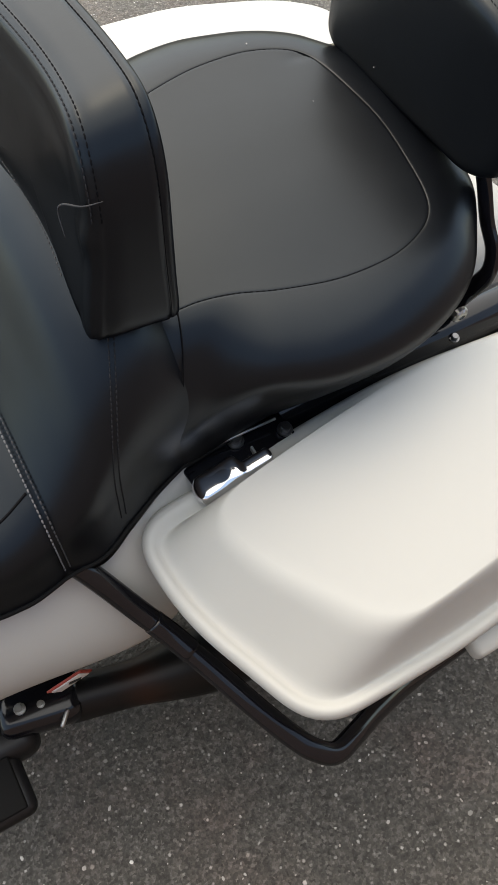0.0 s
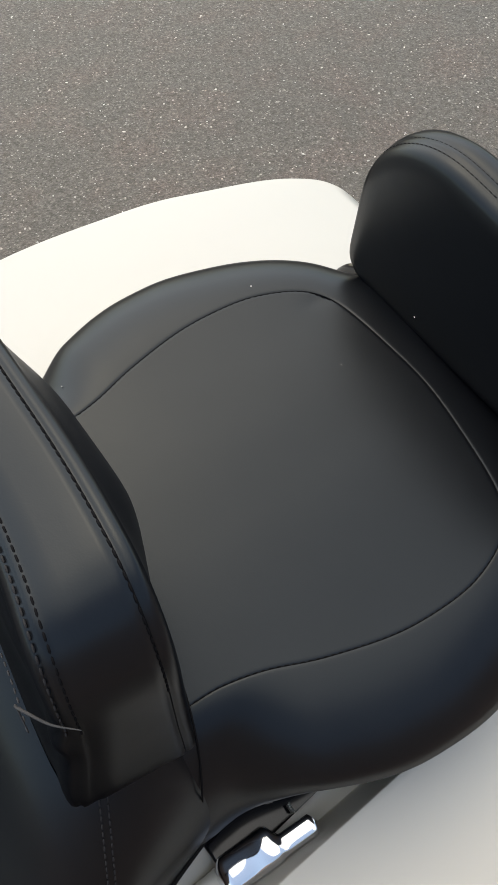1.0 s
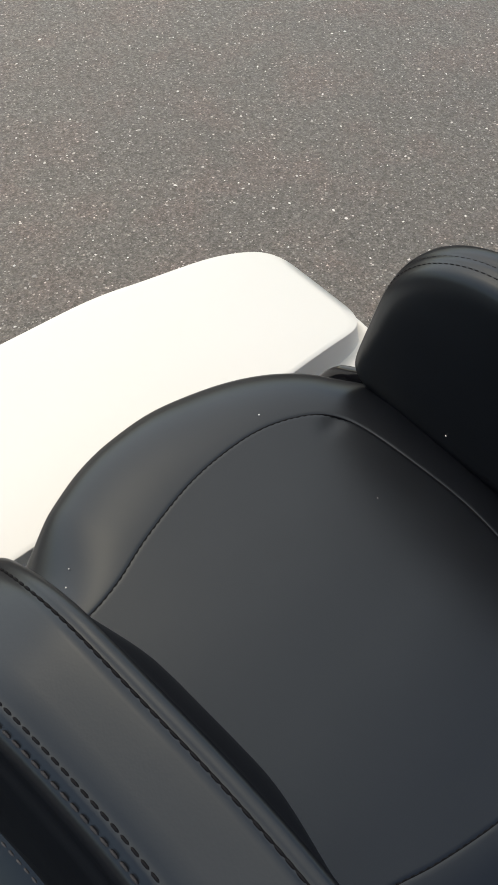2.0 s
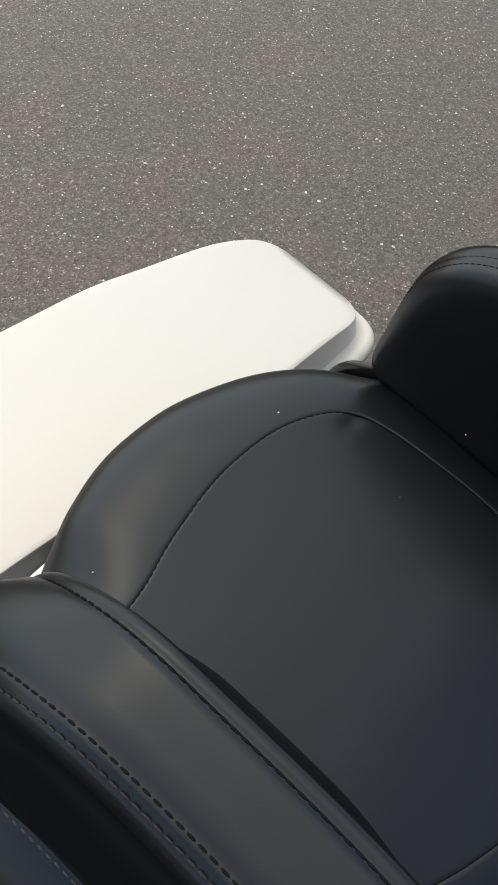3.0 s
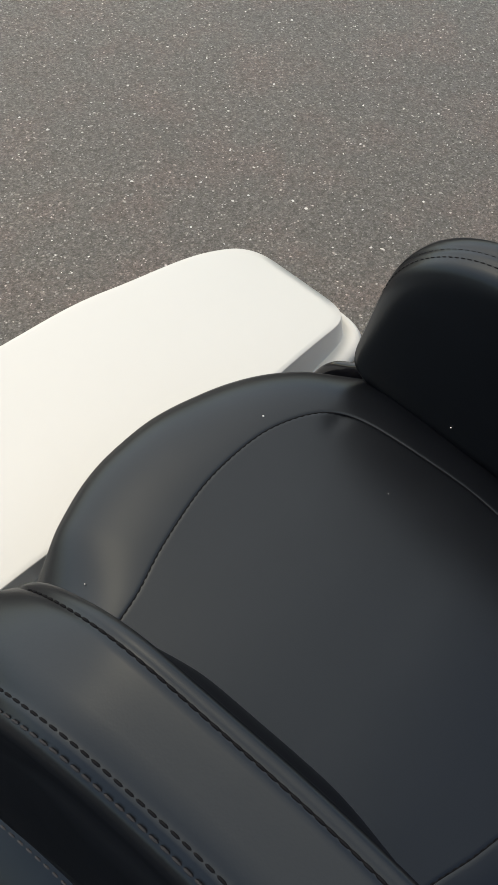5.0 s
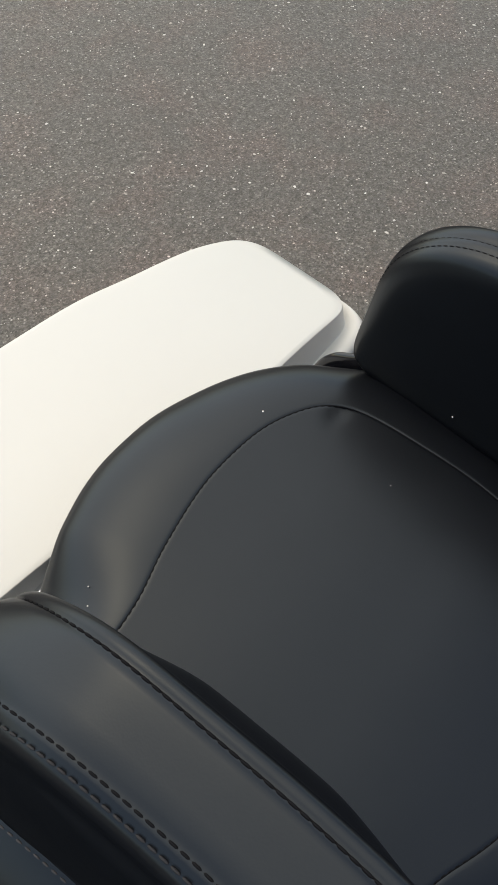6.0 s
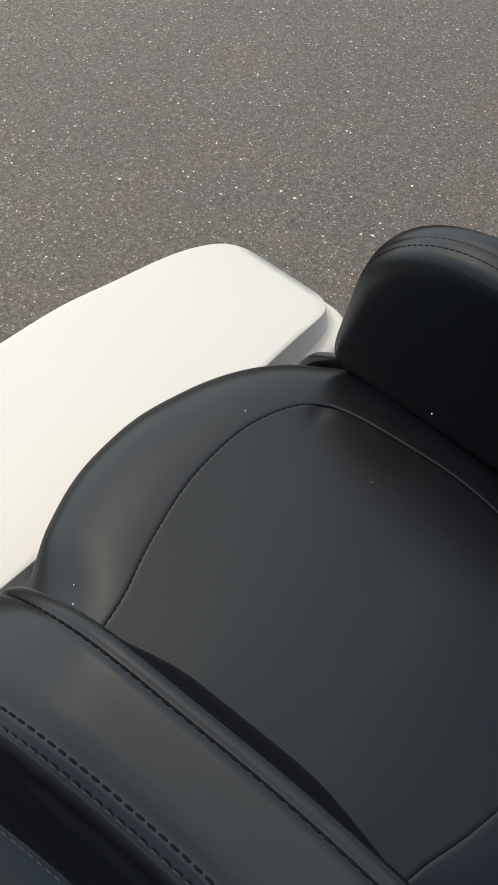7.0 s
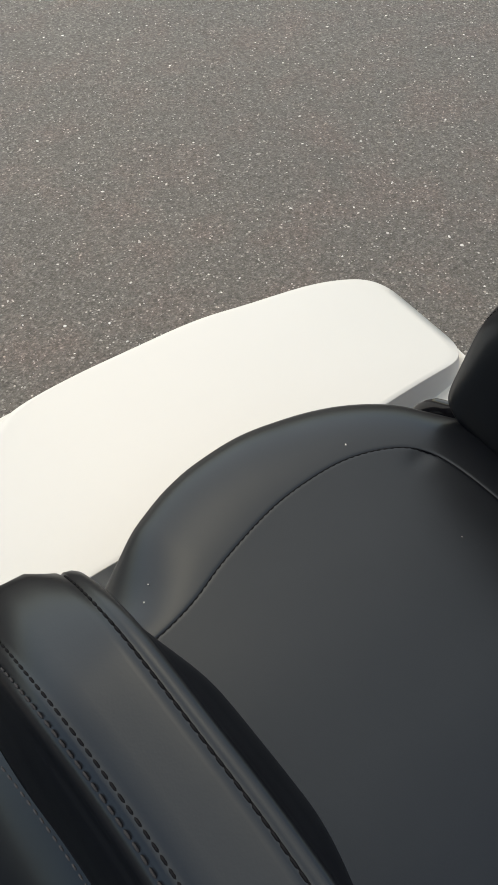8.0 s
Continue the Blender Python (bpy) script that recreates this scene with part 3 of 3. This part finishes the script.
def sissy_bar():
    bar = None
    for s in (-1, 1):
        path = spline([(0.213, s * 0.060, 0.84), (0.212, s * 0.085, 0.815), (0.211, s * 0.110, 0.796), (0.210, s * 0.138, 0.759), (0.209, s * 0.161, 0.738),
                       (0.206, s * 0.171, 0.715), (0.203, s * 0.167, 0.690), (0.200, s * 0.158, 0.655), (0.195, s * 0.150, 0.60)], 10)
        ob = part("sissy_bar" if bar is None else "bar_leg", tube(path, 0.0100, 18, squash=(0.50, 1.10)), GLOSS, bar or bike,
                  "gloss black backrest uprights" if bar is None else "")
        bar = bar or ob
    part("crossbar", tube([(0.213, -0.065, 0.825), (0.213, 0.065, 0.825)], 0.008, 10), GLOSS, bar)


def bag_outline(d=0.0, n=12):
    """Plan of a saddlebag lid's rim, for the bike's left, inset by d; corners rounded."""
    corners = [((-0.241, -0.212), 0.045), ((-0.232, -0.318), 0.30), ((-0.164, -0.476), 0.070), ((0.06, -0.476), 1.2), ((0.383, -0.410), 0.055), ((0.385, -0.203), 0.045), ((0.10, -0.181), 1.0)]
    pts = [Vector((x, y)) for (x, y), _ in corners]
    out = []
    for i, (p, r) in enumerate(zip(pts, (c[1] for c in corners))):
        a, b = pts[i - 1], pts[(i + 1) % len(pts)]
        u, v = (a - p).normalized(), (b - p).normalized()
        half = u.angle(v) / 2
        reach = min(r / math.tan(half), 0.45 * (a - p).length, 0.45 * (b - p).length)
        e0, e1 = p + u * reach, p + v * reach
        for k in range(n + 1):
            w = k / n
            out.append((e0 * (1 - w) ** 2 + p * 2 * w * (1 - w) + e1 * w * w))
    loop = out + out[:1]
    lens = [0.0]
    for p, q in zip(loop, loop[1:]):
        lens.append(lens[-1] + (q - p).length)
    want = np.linspace(0, lens[-1], 241)[:-1]
    xs = np.interp(want, lens, [p.x for p in loop])
    ys = np.interp(want, lens, [p.y for p in loop])
    for _ in range(4):
        xs = 0.5 * xs + 0.25 * (np.roll(xs, 1) + np.roll(xs, -1))
        ys = 0.5 * ys + 0.25 * (np.roll(ys, 1) + np.roll(ys, -1))
    base = list(zip(xs.tolist(), ys.tolist()))
    return [Vector(p) for p in inset(base, -d)] if d else [Vector(p) for p in base]


def inner_edge(x):
    """Where the rim runs on the side towards the bike."""
    return -0.181 - (0.031 * ((0.10 - x) / 0.341) ** 1.3 if x < 0.10 else 0.022 * ((x - 0.10) / 0.285) ** 1.3)


def saddlebag(side, label):
    """Hard saddlebag; side -1 is the bike's left."""
    def place(p, z):
        return Vector((p.x, -side * p.y, z - 0.09 * (-p.y - 0.30)))

    rim = bag_outline()
    n = len(rim)

    def shrink(front, outer, rear, inside):
        """The rim drawn in by different widths on its four sides."""
        ring = []
        for p in rim:
            front_x = -0.241 + 0.30 * (-p.y - 0.235)
            u = (p.x - front_x) / (0.384 - front_x)
            outer_y = -0.469 + 0.060 * smoothstep(-0.02, 0.42, p.x)
            side_y = inner_edge(min(0.385, p.x))
            v = (side_y - p.y) / (side_y - outer_y)
            fx = front_x + front + 0.10 * (-p.y - 0.32)
            inner_y = side_y - inside
            edge_y = outer_y + outer - 0.020 * smoothstep(0.14, 0.32, p.x) + 0.009 * math.exp(-((p.x - 0.02) / 0.09) ** 2)
            ring.append(Vector((fx + (0.384 - rear - fx) * u, inner_y + (edge_y - inner_y) * v)))
        return ring

    def lip(d):
        """The rounded rim drawn in by d; it is broader on the side towards the bike."""
        ring = inset_v(rim, d)
        for p in ring:
            side_y = inner_edge(min(0.385, p.x))
            p.y -= 0.6 * max(0.0, d) * smoothstep(side_y - 0.05, side_y - 0.015, p.y)
        return ring

    lid_rings = []
    for z, d in ((0.574, 0.006), (0.572, 0.0), (0.580, -0.002), (0.588, -0.001), (0.5930, 0.003), (0.5935, 0.0065), (0.5910, 0.0105), (0.5880, 0.0140)):
        lid_rings.append([place(p, z) for p in lip(d)])
    foot = lip(0.0140)
    top = smooth_v(shrink(0.060 if side > 0 else 0.090, 0.044, 0.010, 0.032), 3)

    def brow(x):
        """The plateau's height: it falls away to both ends."""
        return 0.664 - (0.50 if x < 0.08 else 0.66) * (x - 0.08) ** 2

    def slope(u, e, f):
        """Rise from foot to brow, with fillets of e at the foot and f at the brow."""
        g = u * u / (2 * e) if u < e else (u - e / 2 if u < 1 - f else 1 - e / 2 - f / 2 - (1 - u) ** 2 / (2 * f))
        return g / (1 - e / 2 - f / 2)

    steps = 26
    for k in range(1, steps + 1):
        u = k / steps
        ring = []
        for a, b in zip(foot, top):
            p = a.lerp(b, u)
            side_y = inner_edge(min(0.385, a.x))
            # the edge towards the bike is crisper
            rise = slope(u, 0.16, 0.34 - 0.24 * smoothstep(side_y - 0.06, side_y - 0.02, a.y))
            ring.append(place(p, 0.5876 + (brow(b.x) - 0.5876) * rise))
        lid_rings.append(ring)
    c = sum(top, Vector((0, 0))) / n
    for k in range(1, 19):
        s = 1 - k / 19
        lid_rings.append([place(q, brow(q.x) + 0.002 * (1 - s * s)) for q in (c + (p - c) * s for p in top)])
    body_rings = []
    for z, d in ((0.576, 0.013), (0.56, 0.020), (0.45, 0.040), (0.36, 0.054), (0.30, 0.068), (0.272, 0.086), (0.262, 0.11)):
        ring = inset_v(rim, d)
        for p in ring:                          # the front leans back towards its foot
            p.x += 0.75 * (0.576 - z) * smoothstep(0.10, -0.20, p.x)
        body_rings.append([place(p, z) for p in ring])
    body = part("saddlebag", rings_mesh(body_rings), WHITE, bike, label)
    part("lid", rings_mesh(lid_rings), WHITE, body)
    part("lid_seal", tube([place(p, 0.570) for p in inset_v(rim, 0.010)], 0.004, 6, closed=True), SEAL, body)
    lever = rounded_box((0.17, 0.046, 0.030), (0.118, side * 0.470, 0.515), 0.009, Matrix.Rotation(radians(side * -1.0), 4, "Z"))
    part("latch_lever", lever, WHITE, body)


def inset_v(outline, d):
    return [Vector(p) for p in inset([(q.x, q.y) for q in outline], -d)] if inward_sign(outline) < 0 else [Vector(p) for p in inset([(q.x, q.y) for q in outline], d)]


def inward_sign(outline):
    """The sign of the outline's turn: positive where inset() draws inwards."""
    area = sum(p.x * q.y - q.x * p.y for p, q in zip(outline, outline[1:] + outline[:1]))
    return 1 if area > 0 else -1


def smooth_v(outline, rounds):
    for _ in range(rounds):
        outline = [(outline[i - 1] + outline[i] * 2 + outline[(i + 1) % len(outline)]) / 4 for i in range(len(outline))]
    return outline


def guard_bar(side):
    path = spline([(-0.320, side * 0.200, 0.618), (-0.294, side * 0.237, 0.590), (-0.266, side * 0.279, 0.545), (-0.245, side * 0.315, 0.525), (-0.221, side * 0.366, 0.508),
                   (-0.198, side * 0.419, 0.495), (-0.176, side * 0.464, 0.482), (-0.161, side * 0.486, 0.474), (-0.141, side * 0.499, 0.462), (-0.111, side * 0.494, 0.445),
                   (-0.060, side * 0.482, 0.410), (0.02, side * 0.470, 0.36), (0.15, side * 0.455, 0.32), (0.25, side * 0.40, 0.29), (0.27, side * 0.30, 0.29), (0.27, side * 0.17, 0.32)], 10)
    ob = part("saddlebag_guard", tube(path, 0.0125, 28), GLOSS, bike, "gloss black tubular saddlebag guard bar")
    collar = spline([(-0.256, side * 0.296, 0.535), (-0.245, side * 0.315, 0.525), (-0.233, side * 0.340, 0.516)], 5)
    part("collar", tube(collar, 0.0134, 16), GLOSS, ob)


def side_cover(side):
    rows = []
    for i in range(41):
        x = -0.64 + 0.56 * i / 40
        top = 0.186 - 0.030 * smoothstep(-0.30, -0.08, x) - 0.05 * smoothstep(-0.5, -0.66, x)
        foot = 0.262 + 0.022 * smoothstep(-0.46, -0.26, x) - 0.085 * smoothstep(-0.26, -0.08, x) - 0.06 * smoothstep(-0.5, -0.66, x)
        low = 0.388 + 0.03 * smoothstep(-0.30, -0.08, x)
        row = []
        for k in range(25):
            u = k / 24
            z = 0.605 + (low - 0.605) * u
            bulge = top + (foot - top) * u + 0.042 * math.sin(math.pi * u) ** 0.9 - 0.012 * smoothstep(0.80, 0.86, u)
            row.append(Vector((x, side * bulge, z)))
        row += [Vector((p.x, p.y - side * 0.012, p.z)) for p in reversed(row)]
        rows.append(row)
    part("side_cover", rings_mesh(rows), WHITE, bike, "ivory painted plastic side cover")


def rear_fender():
    rows = []
    for i in range(49):
        a = radians(178 - 150 * i / 48)
        r = 0.335
        cx, cz = 0.20, 0.315
        row = []
        for k in range(21):
            t = math.pi * k / 20
            w, drop = 0.108 * math.cos(t), (1 - math.sin(t) ** 0.6)
            rr = r - 0.13 * drop
            row.append(Vector((cx + rr * math.cos(a), w, cz + rr * math.sin(a))))
        row += [Vector((cx + (p.x - cx) * 0.985, p.y * 0.96, cz + (p.z - cz) * 0.985)) for p in reversed(row)]
        rows.append(row)
    part("rear_fender", rings_mesh(rows), WHITE, bike, "ivory painted rear fender")


def rear_wheel():
    profile = [(0.20, -0.05), (0.25, -0.075), (0.29, -0.078), (0.312, -0.055), (0.318, 0.0), (0.312, 0.055), (0.29, 0.078), (0.25, 0.075), (0.20, 0.05)]
    ob = part("rear_wheel", lathe(profile, 64, "Y", (0.20, 0, 0.316)), RUBBER, bike, "black rear tyre")
    part("rim", lathe([(0.03, -0.06), (0.06, -0.055), (0.17, -0.035), (0.205, -0.052), (0.205, 0.052), (0.17, 0.035), (0.06, 0.055), (0.03, 0.06)], 48, "Y", (0.20, 0, 0.316)), SATIN, ob)


def hex_bolt(at, axis, r, h, mat, parent):
    prof = [(0.0001, 0), (r * 1.5, 0), (r * 1.5, h * 0.25), (r, h * 0.25), (r, h * 0.9), (r * 0.85, h)]
    bm = lathe(prof, 12, axis, at)
    part("bolt", bm, mat, parent, smooth=False)


def strut(side):
    path = spline([(-0.16, side * 0.150, 0.545), (-0.05, side * 0.154, 0.556), (0.06, side * 0.156, 0.566), (0.17, side * 0.158, 0.572), (0.28, side * 0.158, 0.572), (0.40, side * 0.156, 0.56)], 10)
    ob = part("fender_strut", tube(path, 0.024, 16, squash=(1.25, 1.30)), GLOSS, bike, "gloss black fender strut beneath the seat")
    for x, y, z in ((0.194, 0.179, 0.595), (0.02, 0.166, 0.592)):
        hex_bolt((x, side * y, z), "Z", 0.0042, 0.006, DARK_STEEL, ob)
    # ribbed docking knob at the backrest's foot
    prof = [(0.0001, 0.0), (0.0104, 0.0), (0.0104, 0.005), (0.0080, 0.0075), (0.0038, 0.0085), (0.0038, 0.006), (0.0001, 0.006)]
    knob = lathe([(r, h if side > 0 else -h) for r, h in prof], 22, "Y", (0.188, side * 0.171, 0.641))
    for i, v in enumerate(knob.verts):
        if i % 2 and math.hypot(v.co.x - 0.188, v.co.z - 0.641) > 0.0098:
            v.co.x += (0.188 - v.co.x) * 0.09
            v.co.z += (0.641 - v.co.z) * 0.09
    part("docking_knob", knob, STEEL, ob, "ribbed zinc docking knob", smooth=False)


def latch_bracket(side):
    """Chrome clamp between the seat and the bag."""
    rows = []
    for i in range(41):                         # broad lever with a hump, then a necked tongue
        u = i / 40
        x = -0.166 + 0.088 * u
        ends = min(1.0, math.sin(math.pi * min(u / 0.16, 1) / 2) ** 0.6 + 0.12, math.sin(math.pi * min((1 - u) / 0.06, 1) / 2) + 0.05)
        neck = smoothstep(0.56, 0.66, u)
        w = (0.0155 - 0.0070 * neck) * ends
        h = (0.0085 + 0.0030 * math.exp(-((u - 0.48) / 0.12) ** 2) - 0.0030 * neck) * ends
        z = 0.592 + 0.030 * u
        y = side * (0.214 + 0.005 * neck)
        ring = []
        for a in (2 * math.pi * k / 24 for k in range(24)):
            c, d = math.cos(a), math.sin(a)
            ring.append(Vector((x, y + side * w * math.copysign(abs(c) ** 0.5, c), z + h * math.copysign(abs(d) ** 0.6, d))))
        rows.append(ring)
    ob = part("saddlebag_latch", rings_mesh(rows), CHROME, bike, "mirror-bright chrome saddlebag latch lever")
    # black tab, enlarged to stand in for the shade and dark reflection beside the lever
    tab = rounded_box((0.128, 0.040, 0.006), (-0.098, side * 0.188, 0.587), 0.003, Matrix.Rotation(radians(side * -7), 4, "Z"))
    part("tab_and_shade_plate", tab, GLOSS, ob)
    hex_bolt((-0.097, side * 0.178, 0.591), "Z", 0.0065, 0.012, DARK_STEEL, ob)
    hex_bolt((-0.042, side * 0.190, 0.591), "Z", 0.0060, 0.010, DARK_STEEL, ob)
    part("clevis_pin", tube([(-0.125, side * 0.176, 0.600), (-0.050, side * 0.180, 0.607)], 0.0018, 8), STEEL, ob)
    spring = [(-0.088 + 0.0012 * math.cos(k * 0.9), side * (0.196 + 0.0011 * k * 0.25), 0.600 + 0.004 * math.sin(k * 0.9)) for k in range(30)]
    part("spring", tube(spring, 0.0009, 6), STEEL, ob)


def running_gear():
    case = part("gearbox", rounded_box((0.40, 0.30, 0.24), (-0.52, 0, 0.32), 0.05, segments=4), SATIN, bike, "black engine and gearbox castings")
    part("frame_rail", tube(spline([(-0.75, -0.15, 0.30), (-0.5, -0.19, 0.335), (-0.38, -0.205, 0.345), (-0.2, -0.19, 0.36), (0.1, -0.15, 0.42)], 8), 0.019, 12), SATIN, case)
    part("frame_rail", tube(spline([(-0.75, 0.15, 0.30), (-0.5, 0.19, 0.335), (-0.38, 0.205, 0.345), (-0.2, 0.19, 0.36), (0.1, 0.15, 0.42)], 8), 0.019, 12), SATIN, case)
    peg = part("footpeg_mount", rounded_box((0.11, 0.07, 0.05), (-0.415, -0.262, 0.262), 0.018, Matrix.Rotation(radians(-12), 4, "Z")), GLOSS, bike,
               "black passenger footpeg mount with steel bolts")
    part("clevis", rounded_box((0.07, 0.05, 0.06), (-0.468, -0.285, 0.235), 0.02), SATIN, peg)
    hex_bolt((-0.437, -0.262, 0.290), "Z", 0.0052, 0.014, STEEL, peg)
    hex_bolt((-0.412, -0.268, 0.287), "Z", 0.0034, 0.008, STEEL, peg)
    part("peg_lever", rounded_box((0.024, 0.006, 0.006), (-0.392, -0.298, 0.286), 0.003, Matrix.Rotation(radians(48), 4, "Z")), STEEL, peg)
    board = part("footboard", rounded_box((0.16, 0.085, 0.030), (-0.545, -0.335, 0.255), 0.013), SATIN, bike, "black rubber-topped passenger footboard")
    part("tread", rounded_box((0.14, 0.068, 0.008), (-0.545, -0.335, 0.273), 0.003), RUBBER, board)
    part("hinge_arm", rounded_box((0.05, 0.10, 0.024), (-0.50, -0.28, 0.25), 0.008), SATIN, board)
    label = part("warning_label", rounded_box((0.052, 0.003, 0.030), (-0.366, -0.2700, 0.338), 0.001, Matrix.Rotation(radians(-25), 4, "Y")), LABEL_RED, bike,
                 "small white warning sticker with a red border")
    part("label_face", rounded_box((0.044, 0.002, 0.023), (-0.366, -0.2722, 0.338), 0.0008, Matrix.Rotation(radians(-25), 4, "Y")), LABEL_WHITE, label)
    part("pictogram", rounded_box((0.016, 0.0012, 0.009), (-0.360, -0.2734, 0.340), 0.0005, Matrix.Rotation(radians(20), 4, "Y")), INK, label)
    for s in (-1, 1):
        path = spline([(-0.62, s * 0.20, 0.26), (-0.48, s * 0.245, 0.262), (-0.36, s * 0.278, 0.262), (-0.22, s * 0.305, 0.252), (0.0, s * 0.325, 0.225), (0.45, s * 0.335, 0.24)], 10)
        part("muffler", tube(path, lambda u: 0.031 + 0.018 * smoothstep(0.48, 0.66, u), 24), EXHAUST, bike, "black exhaust with a brown reflection painted in")


def side_stand():
    foot = LEAN.inverted() @ Vector((-0.80, -0.30, 0.012))
    path = [Vector((-0.68, -0.12, 0.22)), Vector((-0.74, -0.18, 0.15)).lerp(foot, 0.2), foot]
    ob = part("side_stand", tube(spline(path, 8), 0.011, 10), SATIN, bike, "black side stand resting on the asphalt")
    part("stand_foot", rounded_box((0.06, 0.04, 0.012), foot, 0.004), SATIN, ob)


ground()
wall()
pebbles()
rear_wheel()
rear_fender()
passenger_seat()
rider_seat()
passenger_backrest()
rider_backrest()
sissy_bar()
saddlebag(-1, "ivory hard saddlebag with a raised domed lid")
saddlebag(1, "ivory hard saddlebag with a raised domed lid")
for s in (-1, 1):
    strut(s)
    latch_bracket(s)
    guard_bar(s)
    side_cover(s)
running_gear()
side_stand()
for ob in bike.children:
    if ob.name.split(".")[0] in ("side_cover", "fender_strut", "saddlebag_latch", "rider_seat", "footpeg_mount", "warning_label"):
        ob.location.z = 0.012
